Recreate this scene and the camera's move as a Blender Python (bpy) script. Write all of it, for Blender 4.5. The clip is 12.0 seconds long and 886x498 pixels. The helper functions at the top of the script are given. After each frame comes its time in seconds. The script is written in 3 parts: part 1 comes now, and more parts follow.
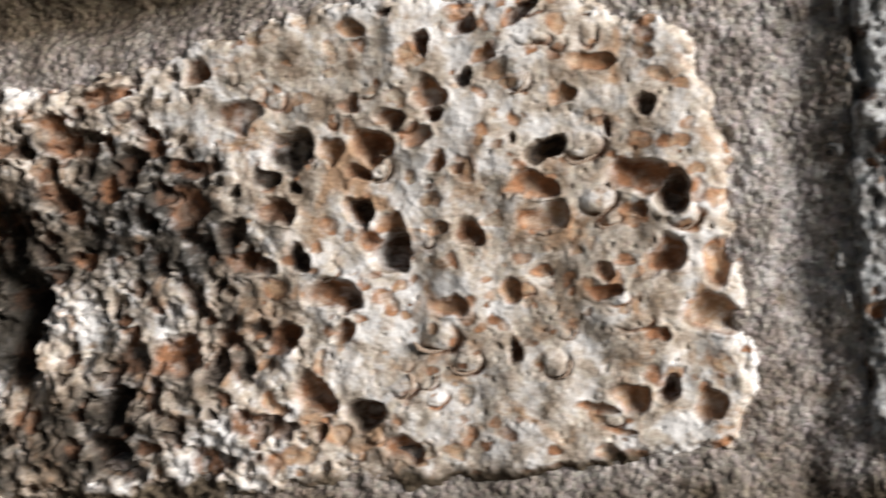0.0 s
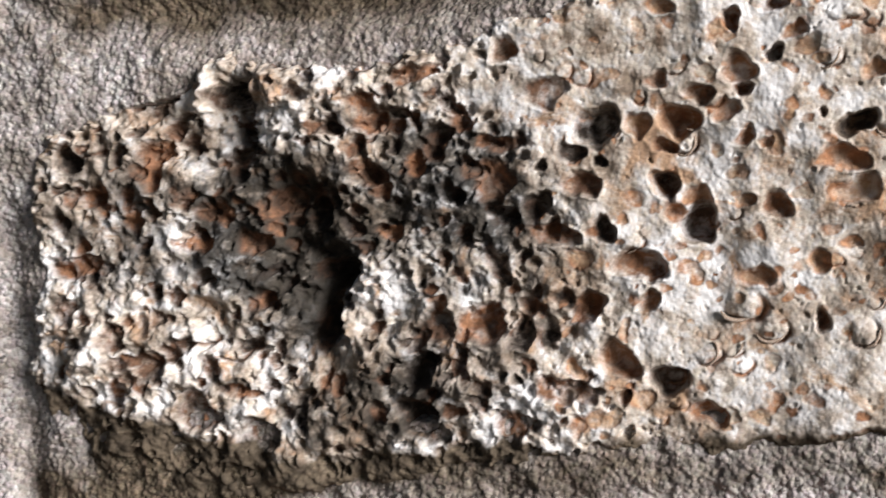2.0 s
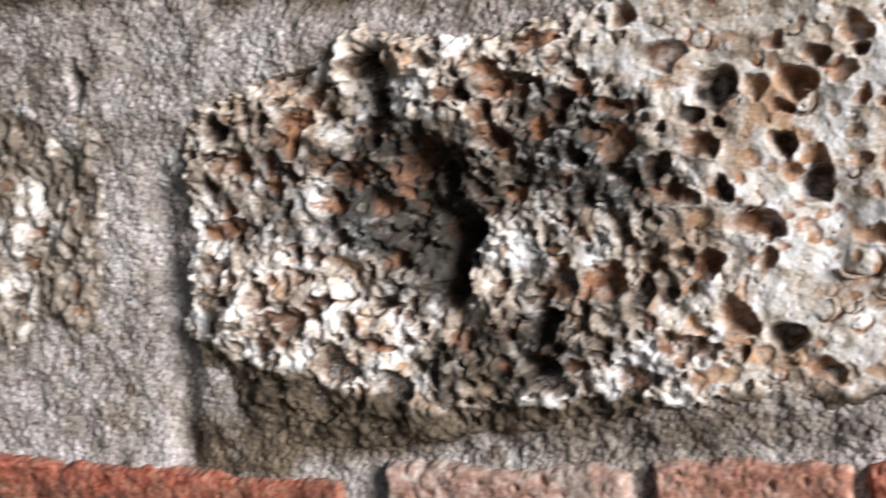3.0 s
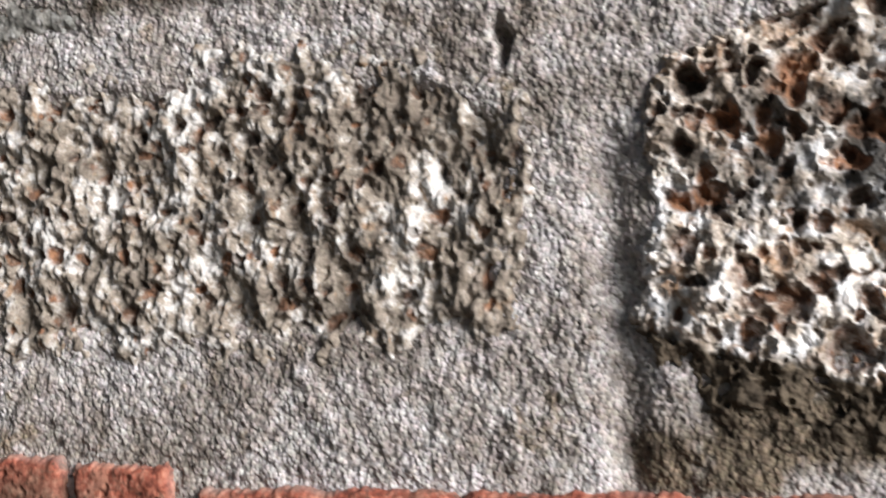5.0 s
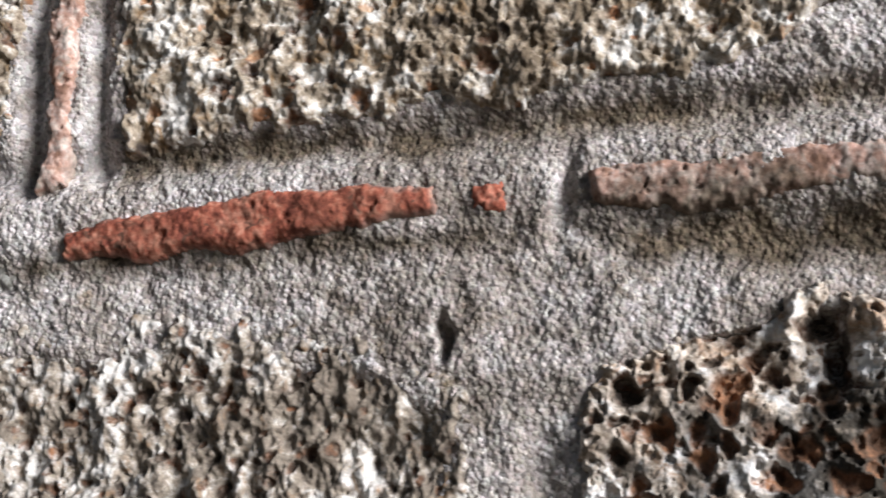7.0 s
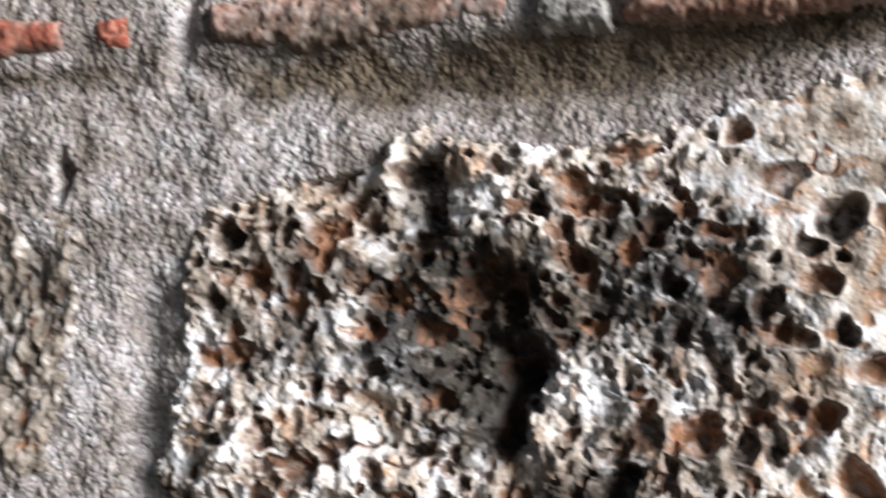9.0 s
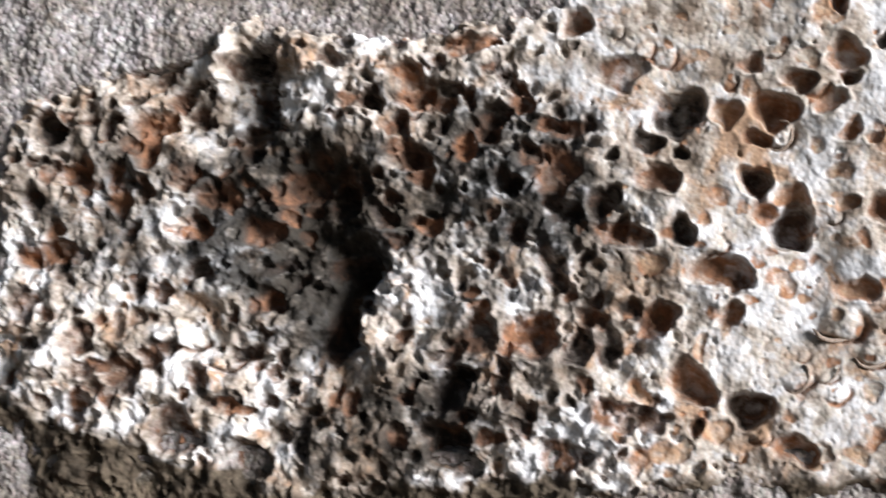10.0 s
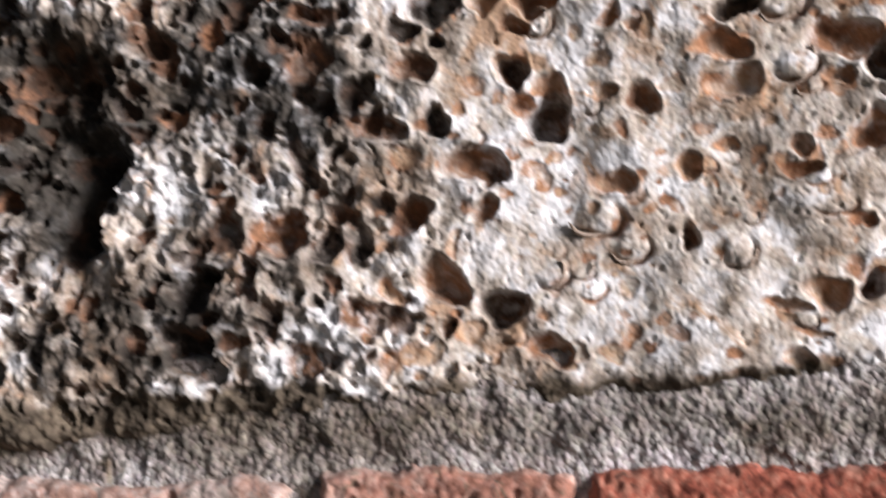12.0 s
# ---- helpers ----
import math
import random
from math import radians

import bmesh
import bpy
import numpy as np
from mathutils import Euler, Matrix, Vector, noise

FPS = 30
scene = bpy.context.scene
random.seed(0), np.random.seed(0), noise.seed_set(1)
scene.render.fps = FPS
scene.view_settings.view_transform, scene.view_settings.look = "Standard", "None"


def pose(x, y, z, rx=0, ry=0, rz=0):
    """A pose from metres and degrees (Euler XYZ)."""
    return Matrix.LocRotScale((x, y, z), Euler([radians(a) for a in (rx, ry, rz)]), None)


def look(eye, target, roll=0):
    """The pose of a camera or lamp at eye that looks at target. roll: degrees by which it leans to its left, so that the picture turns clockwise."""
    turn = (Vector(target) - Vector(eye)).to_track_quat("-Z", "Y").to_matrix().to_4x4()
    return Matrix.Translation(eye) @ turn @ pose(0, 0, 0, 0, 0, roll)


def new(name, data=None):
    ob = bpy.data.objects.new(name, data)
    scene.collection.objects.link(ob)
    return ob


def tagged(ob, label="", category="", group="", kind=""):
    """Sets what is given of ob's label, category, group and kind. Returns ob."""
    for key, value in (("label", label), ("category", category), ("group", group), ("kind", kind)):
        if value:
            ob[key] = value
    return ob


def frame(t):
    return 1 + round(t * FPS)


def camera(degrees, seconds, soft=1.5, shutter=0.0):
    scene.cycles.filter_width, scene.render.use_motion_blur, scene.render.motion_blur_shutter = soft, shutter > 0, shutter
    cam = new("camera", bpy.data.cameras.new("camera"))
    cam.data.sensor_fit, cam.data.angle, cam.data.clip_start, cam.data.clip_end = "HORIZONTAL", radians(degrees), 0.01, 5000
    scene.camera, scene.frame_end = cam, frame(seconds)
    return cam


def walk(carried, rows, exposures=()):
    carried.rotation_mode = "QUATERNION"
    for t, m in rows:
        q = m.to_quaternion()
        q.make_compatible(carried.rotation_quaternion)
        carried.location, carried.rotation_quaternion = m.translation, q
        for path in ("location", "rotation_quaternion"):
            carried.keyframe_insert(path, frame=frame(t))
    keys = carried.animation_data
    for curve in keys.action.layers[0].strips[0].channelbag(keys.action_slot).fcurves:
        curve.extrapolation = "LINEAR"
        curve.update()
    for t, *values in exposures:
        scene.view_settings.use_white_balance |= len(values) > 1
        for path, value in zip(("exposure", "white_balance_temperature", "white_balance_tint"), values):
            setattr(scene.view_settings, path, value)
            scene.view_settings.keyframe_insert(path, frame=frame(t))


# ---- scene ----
Z0 = 1.3  # height of the wall's reference line over the ground
cam = camera(36, 12.0, soft=1.55, shutter=0.6)
walk(cam, [
    (0, pose(0.4544, -0.7178, 1.3565, 86.887, 3.589, 12.541)),
    (0.5, pose(0.4019, -0.7325, 1.3624, 86.255, 3.767, 13.155)),
    (1, pose(0.3701, -0.7428, 1.3694, 85.625, 3.947, 14.150)),
    (1.5, pose(0.3558, -0.7535, 1.3715, 85.568, 3.935, 15.366)),
    (2, pose(0.3475, -0.7702, 1.3792, 84.968, 4.112, 16.569)),
    (2.5, pose(0.3597, -0.7858, 1.3788, 84.581, 4.443, 18.982)),
    (3, pose(0.3821, -0.7935, 1.3790, 83.955, 5.155, 23.487)),
    (3.5, pose(0.3354, -0.7964, 1.3797, 83.744, 5.885, 25.867)),
    (3.7, pose(0.2845, -0.8042, 1.3718, 84.376, 5.753, 25.283)),
    (5.3, pose(-0.0472, -0.7986, 1.2338, 95.729, 3.725, 18.424)),
    (5.5, pose(-0.0613, -0.8003, 1.2331, 97.603, 3.237, 17.454)),
    (6, pose(-0.0715, -0.8113, 1.2549, 100.968, 1.968, 15.678)),
    (6.5, pose(-0.0653, -0.8215, 1.2784, 102.230, 1.401, 14.529)),
    (6.7, pose(-0.0620, -0.8244, 1.2851, 102.454, 1.402, 14.057)),
    (8.3, pose(0.1618, -0.7538, 1.2865, 99.385, -0.201, 19.379)),
    (8.5, pose(0.1761, -0.7488, 1.2932, 97.867, -0.064, 18.484)),
    (9, pose(0.2047, -0.7245, 1.2762, 96.636, -0.189, 16.062)),
    (9.5, pose(0.2184, -0.7045, 1.2673, 95.087, -0.162, 13.681)),
    (10, pose(0.2315, -0.6855, 1.2555, 94.209, -0.268, 11.772)),
    (10.5, pose(0.2346, -0.6746, 1.2418, 94.384, -0.318, 9.620)),
    (11, pose(0.2503, -0.6612, 1.2339, 94.753, -0.365, 8.607)),
    (11.5, pose(0.2649, -0.6490, 1.2306, 94.792, -0.253, 7.667)),
    (12, pose(0.2961, -0.6329, 1.2075, 94.217, 0.005, 7.449)),
], exposures=((0.0, 0.04, 6800, 10), (1.0, 0.12, 6720, 12), (2.5, 0.26, 6450, 11), (5.5, 0.32, 6350, 10), (6.6, 0.30, 6300, 10), (8.5, 0.46, 6150, 10), (9.5, 0.42, 6150, 10), (10.5, 0.42, 6200, 12), (12.0, 0.30, 6350, 16)))

# ---- light: open sky, sun from above and from the right ----
SUN = Vector((1.0, -0.46, 0.33)).normalized()
world = bpy.data.worlds.new("sky")
scene.world = world
world.use_nodes = True
wt = world.node_tree
sky = wt.nodes.new("ShaderNodeTexSky")
sky.sky_type, sky.sun_disc = "NISHITA", False
sky.sun_elevation, sky.sun_rotation = math.asin(SUN.z), math.atan2(SUN.x, SUN.y)
wt.links.new(sky.outputs["Color"], wt.nodes["Background"].inputs["Color"])
wt.nodes["Background"].inputs["Strength"].default_value = 0.021
lamp = bpy.data.lights.new("sun", "SUN")
lamp.energy, lamp.angle, lamp.color = 5.0, radians(30), (1.0, 0.98, 0.965)
sun = new("sun", lamp)
sun.matrix_world = look(SUN * 20, (0, 0, 0))


# ---- materials ----
def ramp(nt, fac, stops):
    n = nt.nodes.new("ShaderNodeValToRGB")
    while len(n.color_ramp.elements) < len(stops):
        n.color_ramp.elements.new(0.5)
    for e, (p, c) in zip(n.color_ramp.elements, stops):
        e.position, e.color = p, (*c, 1)
    nt.links.new(fac, n.inputs["Fac"])
    return n.outputs["Color"]


def mixed(nt, fac, a, b, blend="MIX"):
    n = nt.nodes.new("ShaderNodeMix")
    n.data_type, n.blend_type = "RGBA", blend
    for socket, v in ((n.inputs[0], fac), (n.inputs[6], a), (n.inputs[7], b)):
        if isinstance(v, (int, float)):
            socket.default_value = v
        elif isinstance(v, tuple):
            socket.default_value = (*v, 1)
        else:
            nt.links.new(v, socket)
    return n.outputs[2]


def fit_range(nt, v, lo, hi, a=0.0, b=1.0):
    n = nt.nodes.new("ShaderNodeMapRange")
    for k, val in zip(("From Min", "From Max", "To Min", "To Max"), (lo, hi, a, b)):
        n.inputs[k].default_value = val
    nt.links.new(v, n.inputs["Value"])
    return n.outputs["Result"]


def cloud(nt, where, scale, detail=6.0, rough=0.6, warp=0.0):
    n = nt.nodes.new("ShaderNodeTexNoise")
    n.inputs["Scale"].default_value, n.inputs["Detail"].default_value = scale, detail
    n.inputs["Roughness"].default_value, n.inputs["Distortion"].default_value = rough, warp
    nt.links.new(where, n.inputs["Vector"])
    return n.outputs["Fac"]


def grains(nt, where, scale, out="Color"):
    n = nt.nodes.new("ShaderNodeTexVoronoi")
    n.inputs["Scale"].default_value = scale
    nt.links.new(where, n.inputs["Vector"])
    return n.outputs[out]


def attr(nt, name):
    n = nt.nodes.new("ShaderNodeAttribute")
    n.attribute_name = name
    return n.outputs["Fac"]


def mineral(name, dull, body, pale, stain=(0.36, 0.19, 0.09), stain_at=0.60, patch=14, grain=420,
            bump=0.5, deep=0.0012, speck=0.25, lining_shade=False, shift=0.0, rough=0.9):
    """A mineral surface: broad patches, mid blotches, rusty stains and sandy grain."""
    m = bpy.data.materials.new(name)
    m.use_nodes = True
    nt = m.node_tree
    b = nt.nodes["Principled BSDF"]
    tc = nt.nodes.new("ShaderNodeTexCoord")
    mp = nt.nodes.new("ShaderNodeMapping")
    mp.inputs["Location"].default_value = (shift, shift * 0.7, shift * 1.3)
    nt.links.new(tc.outputs["Object"], mp.inputs["Vector"])
    w = mp.outputs["Vector"]
    broad = cloud(nt, w, patch, 5, 0.62, 0.4)
    mid = cloud(nt, w, patch * 5.3, 5, 0.65, 0.3)
    fine = cloud(nt, w, grain, 3, 0.7)
    both = mixed(nt, 0.5, broad, mid)
    col = ramp(nt, both, ((0.41, dull), (0.49, body), (0.57, pale)))
    st = fit_range(nt, cloud(nt, w, patch * 3.1, 6, 0.6, 0.8), stain_at, stain_at + 0.12)
    col = mixed(nt, st, col, stain)
    if lining_shade:
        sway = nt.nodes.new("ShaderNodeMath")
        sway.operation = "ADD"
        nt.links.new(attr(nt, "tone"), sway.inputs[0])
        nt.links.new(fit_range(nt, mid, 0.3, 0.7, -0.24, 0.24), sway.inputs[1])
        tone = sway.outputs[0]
        # ramp from painted hole shade at the dark end to brown and tan shell
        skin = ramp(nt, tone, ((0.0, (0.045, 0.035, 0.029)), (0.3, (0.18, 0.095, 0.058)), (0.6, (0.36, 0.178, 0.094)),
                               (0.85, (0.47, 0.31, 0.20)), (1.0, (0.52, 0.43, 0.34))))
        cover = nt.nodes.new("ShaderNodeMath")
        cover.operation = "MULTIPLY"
        nt.links.new(attr(nt, "lining_shade"), cover.inputs[0])
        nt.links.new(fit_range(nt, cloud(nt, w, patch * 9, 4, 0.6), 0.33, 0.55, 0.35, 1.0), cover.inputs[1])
        # dark crust, with the sunken end's shade put into its colour
        col = mixed(nt, attr(nt, "crust_shade"), col, (0.030, 0.026, 0.021))
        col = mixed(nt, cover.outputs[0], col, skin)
    col = mixed(nt, attr(nt, "smear"), col, (0.30, 0.265, 0.235))
    # grime tint; in the mortar beds it also carries painted shade
    col = mixed(nt, attr(nt, "grime_shade"), col, ramp(nt, mid, ((0.4, (0.062, 0.048, 0.034)), (0.6, (0.145, 0.113, 0.080)))))
    cells = grains(nt, w, grain * 0.8)
    dust = nt.nodes.new("ShaderNodeHueSaturation")
    dust.inputs["Saturation"].default_value = 0.07
    nt.links.new(cells, dust.inputs["Color"])
    col = mixed(nt, speck, col, dust.outputs["Color"], "OVERLAY")
    col = mixed(nt, 0.35, col, ramp(nt, fine, ((0.3, (0.25, 0.25, 0.25)), (0.7, (0.75, 0.75, 0.75)))), "OVERLAY")
    nt.links.new(col, b.inputs["Base Color"])
    b.inputs["Roughness"].default_value = rough
    b.inputs["Specular IOR Level"].default_value = 0.25
    up = mixed(nt, 0.6, fine, fit_range(nt, grains(nt, w, grain * 0.8, "Distance"), 0.0, 0.75, 1.0, 0.0))
    bp = nt.nodes.new("ShaderNodeBump")
    bp.inputs["Strength"].default_value, bp.inputs["Distance"].default_value = bump, deep
    nt.links.new(up, bp.inputs["Height"])
    nt.links.new(bp.outputs["Normal"], b.inputs["Normal"])
    return m


SHELL_STONE = mineral("shell_limestone", (0.27, 0.21, 0.16), (0.60, 0.525, 0.455), (0.86, 0.85, 0.85), lining_shade=True, speck=0.2, stain=(0.42, 0.275, 0.18), stain_at=0.54, patch=12)
GREY_STONE = mineral("weathered_limestone", (0.17, 0.14, 0.112), (0.30, 0.255, 0.21), (0.62, 0.59, 0.56), stain=(0.28, 0.19, 0.125), stain_at=0.57, patch=17, lining_shade=True, shift=3.0, speck=0.2)
OCHRE_STONE = mineral("ochre_limestone", (0.15, 0.115, 0.08), (0.36, 0.30, 0.235), (0.72, 0.69, 0.65), stain=(0.24, 0.16, 0.09), stain_at=0.54, patch=15, lining_shade=True, shift=9.0, speck=0.2)
SALMON_BRICK = mineral("salmon_brick", (0.22, 0.095, 0.062), (0.38, 0.185, 0.135), (0.50, 0.32, 0.26), stain=(0.19, 0.13, 0.09), stain_at=0.55, patch=26, grain=300, shift=8.0)
BLUE_STONE = mineral("grey_limestone", (0.10, 0.10, 0.10), (0.21, 0.205, 0.20), (0.46, 0.475, 0.49), stain_at=0.66, patch=20, lining_shade=True, shift=7.0)
MORTAR = mineral("lime_mortar", (0.19, 0.163, 0.142), (0.295, 0.262, 0.243), (0.42, 0.392, 0.384), stain=(0.17, 0.13, 0.09), stain_at=0.60,
                 patch=9, grain=420, bump=1.0, deep=0.0017, speck=0.7, shift=1.0)
RED_BRICK = mineral("red_brick", (0.15, 0.040, 0.027), (0.33, 0.096, 0.060), (0.44, 0.19, 0.13), stain=(0.11, 0.05, 0.035), stain_at=0.55, patch=30, grain=300, shift=2.0)
PINK_BRICK = mineral("pale_brick", (0.25, 0.14, 0.10), (0.42, 0.265, 0.215), (0.56, 0.45, 0.40), stain=(0.27, 0.23, 0.20), stain_at=0.54, patch=26, grain=300, shift=5.0)
LICHEN_GREY = mineral("grey_pebble", (0.15, 0.143, 0.128), (0.255, 0.243, 0.222), (0.37, 0.36, 0.34), stain_at=0.75, patch=25, shift=6.0)
SHELL_SKIN = mineral("shell", (0.20, 0.11, 0.07), (0.42, 0.31, 0.23), (0.66, 0.60, 0.53), stain=(0.26, 0.12, 0.06), stain_at=0.52, patch=45, grain=500, bump=0.3, shift=4.0, rough=0.7)
EARTH = mineral("trodden_earth", (0.035, 0.030, 0.022), (0.06, 0.05, 0.038), (0.09, 0.078, 0.06), stain_at=0.7, patch=0.6, grain=40, deep=0.01)

# ---- numeric noise for the relief ----
TABLE = np.random.RandomState(11).rand(16, 256, 256)


def vnoise(x, z, k):
    """Smooth noise in 0..1 with cells of one unit."""
    xi, zi = np.floor(x).astype(int), np.floor(z).astype(int)
    u, v = x - xi, z - zi
    u, v = u * u * (3 - 2 * u), v * v * (3 - 2 * v)
    t = TABLE[k % 16]
    a, b = t[xi & 255, zi & 255], t[(xi + 1) & 255, zi & 255]
    c, d = t[xi & 255, (zi + 1) & 255], t[(xi + 1) & 255, (zi + 1) & 255]
    return (a * (1 - u) + b * u) * (1 - v) + (c * (1 - u) + d * u) * v


def fbm(x, z, size, octaves=4, k=0, gain=0.55):
    """Layered noise in about -0.5..0.5; size is the largest cell in metres."""
    out, amp, total = 0, 1.0, 0.0
    for o in range(octaves):
        f = 2.03 ** o / size
        out = out + amp * (vnoise(x * f + 17.3 * o + 40, z * f + 9.1 * o + 40, k + o) - 0.5)
        total += amp
        amp *= gain
    return out / total


def pebbles(x, z, size, k=0, plump=0.62):
    """Rounded grains of uneven size packed side by side, 0..1 high."""
    gx, gz = x / size + 60, z / size + 60
    ix, iz = np.floor(gx).astype(int), np.floor(gz).astype(int)
    out = np.zeros(x.shape)
    for a in (-1, 0, 1):
        for b in (-1, 0, 1):
            i, j = (ix + a) & 255, (iz + b) & 255
            r = plump * (0.55 + 0.65 * TABLE[(k + 2) % 16][i, j])
            q = ((gx - ix - a - TABLE[k % 16][i, j]) ** 2 + (gz - iz - b - TABLE[(k + 1) % 16][i, j]) ** 2) / r ** 2
            out = np.maximum(out, np.clip(1 - q, 0, 1) * r / (plump * 1.2))
    return out


def inside(x, z, poly):
    """Signed distance to a closed outline, positive inside it."""
    far, odd = np.full(x.shape, 1e9), np.zeros(x.shape, bool)
    for (ax, az), (bx, bz) in zip(poly, poly[1:] + poly[:1]):
        ex, ez = bx - ax, bz - az
        t = np.clip(((x - ax) * ex + (z - az) * ez) / (ex * ex + ez * ez), 0, 1)
        far = np.minimum(far, np.hypot(x - ax - t * ex, z - az - t * ez))
        cross = (az > z) != (bz > z)
        odd ^= cross & (x < ex * (z - az) / (ez if ez else 1e-9) + ax)
    return np.where(odd, far, -far)


def near_line(x, z, line):
    far = np.full(x.shape, 1e9)
    for (ax, az), (bx, bz) in zip(line, line[1:]):
        ex, ez = bx - ax, bz - az
        t = np.clip(((x - ax) * ex + (z - az) * ez) / (ex * ex + ez * ez), 0, 1)
        far = np.minimum(far, np.hypot(x - ax - t * ex, z - az - t * ez))
    return far


class Relief:
    """A rough face: a fine grid whose depth y (into the wall) is carved step by step."""

    def __init__(self, x0, x1, z0, z1, step):
        self.xs, self.zs = np.arange(x0, x1, step), np.arange(z0, z1, step)
        self.X, self.Z = np.meshgrid(self.xs, self.zs)
        self.step = step
        self.Y, self.fine = np.zeros_like(self.X), np.zeros_like(self.X)
        self.lining_shade, self.tone, self.crust_shade = np.zeros_like(self.X), np.zeros_like(self.X), np.zeros_like(self.X)
        self.grime_shade, self.smear = np.zeros_like(self.X), np.zeros_like(self.X)
        self.cups, self.pits = np.zeros_like(self.X), np.zeros_like(self.X)  # shell moulds, and the small pits between them
        self.calm = 0.3  # how smooth the shell linings are
        self.keep = np.ones(self.X.shape, bool)
        self.wx = self.X + 0.0060 * fbm(self.X, self.Z, 0.014, 4, 3, 0.6)
        self.wz = self.Z + 0.0060 * fbm(self.X, self.Z, 0.014, 4, 7, 0.6)

    def outline(self, poly, edge, back, rag=0.008, k=0):
        d = inside(self.X + rag * fbm(self.X, self.Z, 0.03, 5, k + 2, 0.68), self.Z + rag * fbm(self.X, self.Z, 0.03, 5, k + 5, 0.68), poly)
        e = 1 - np.clip(d / edge, 0, 1)
        self.Y += back * (1 - np.sqrt(np.clip(1 - e ** 2, 0, 1)))
        self.keep &= d > -self.step * 0.5
        return d

    def hollow(self, x, z, rx, rz, depth, tone=None, turn=0.0, blunt=2.0, rim=0.0, lean=0.4, small=False):
        """One bowl, steep on its lower right side; bowls that meet leave a sharp crest between them."""
        r = max(rx, rz) * 1.4
        i0, i1 = np.searchsorted(self.xs, (x - r, x + r))
        j0, j1 = np.searchsorted(self.zs, (z - r, z + r))
        if i1 <= i0 or j1 <= j0:
            return
        s = (slice(j0, j1), slice(i0, i1))
        u, v = self.wx[s] - x, self.wz[s] - z
        c, n = math.cos(turn), math.sin(turn)
        q = np.hypot((u * c + v * n) / rx, (v * c - u * n) / rz)
        bend = np.arctan2(v, u)
        p = 977.0 * x + 613.0 * z
        q = q * (1 + 0.15 * np.sin(2 * bend + p) + 0.10 * np.sin(3 * bend + 2.7 * p) + 0.05 * np.sin(5 * bend + 1.9 * p))
        side = np.clip((u * 0.92 - v * 0.40) / max(rx, rz), -1, 1)
        cup = depth * np.clip(1 - q ** blunt, 0, 1) ** np.clip(1.05 - lean * side, 0.3, 1.8) * (1 + 0.35 * side)
        layer = self.pits if small else self.cups
        layer[s] = np.maximum(layer[s], cup)
        if rim:
            self.Y[s] -= rim * np.exp(-((q - 1.07) / 0.10) ** 2) * (0.55 + 0.45 * side)
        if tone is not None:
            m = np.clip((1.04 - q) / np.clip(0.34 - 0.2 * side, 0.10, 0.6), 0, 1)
            self.lining_shade[s] = np.maximum(self.lining_shade[s], m)
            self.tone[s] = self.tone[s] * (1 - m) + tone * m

    def cast(self, x, z, rx, rz, high, tone):
        """A shell that stands out: a dome with a groove round its lower side."""
        r = max(rx, rz) * 1.5
        i0, i1 = np.searchsorted(self.xs, (x - r, x + r))
        j0, j1 = np.searchsorted(self.zs, (z - r, z + r))
        if i1 <= i0 or j1 <= j0:
            return
        s = (slice(j0, j1), slice(i0, i1))
        u, v = self.wx[s] - x, self.wz[s] - z
        q = np.hypot(u / rx, v / rz)
        low = np.clip(0.35 + (0.5 * u / rx - 0.9 * v / rz), 0, 1.3)
        self.Y[s] += 1.5 * high * np.exp(-((q - 0.98) / 0.13) ** 2) * low - high * np.clip(1 - (q / 0.92) ** 2.4, 0, 1)
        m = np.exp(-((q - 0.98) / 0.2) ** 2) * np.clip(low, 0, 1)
        self.lining_shade[s] = np.maximum(self.lining_shade[s], m)
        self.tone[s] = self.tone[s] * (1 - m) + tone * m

    def mesh(self, name, material, parent=None, label="", kind=""):
        self.Y += self.cups + (self.pits + self.fine) * (1 - self.calm * self.lining_shade)
        k = self.keep
        cell = k[:-1, :-1] & k[1:, :-1] & k[:-1, 1:] & k[1:, 1:]
        used = np.zeros(k.shape, bool)
        for a in (slice(0, -1), slice(1, None)):
            for b in (slice(0, -1), slice(1, None)):
                used[a, b] |= cell
        idx = np.full(k.shape, -1)
        idx[used] = np.arange(used.sum())
        co = np.stack([self.X[used], self.Y[used], self.Z[used] + Z0], 1)
        f = np.stack([idx[:-1, :-1][cell], idx[:-1, 1:][cell], idx[1:, 1:][cell], idx[1:, :-1][cell]], 1)
        me = bpy.data.meshes.new(name)
        me.vertices.add(len(co))
        me.vertices.foreach_set("co", co.astype(np.float32).ravel())
        me.loops.add(f.size)
        me.loops.foreach_set("vertex_index", f.astype(np.int32).ravel())
        me.polygons.add(len(f))
        me.polygons.foreach_set("loop_start", np.arange(0, f.size, 4, dtype=np.int32))
        me.update(calc_edges=True)
        me.validate()
        me.shade_smooth()
        for key, grid in (("lining_shade", self.lining_shade), ("tone", self.tone), ("crust_shade", self.crust_shade),
                          ("grime_shade", self.grime_shade), ("smear", self.smear)):
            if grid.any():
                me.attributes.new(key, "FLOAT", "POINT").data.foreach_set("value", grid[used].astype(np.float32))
        me.materials.append(material)
        ob = new(name, me)
        ob.parent = parent
        return tagged(ob, label, kind=kind)


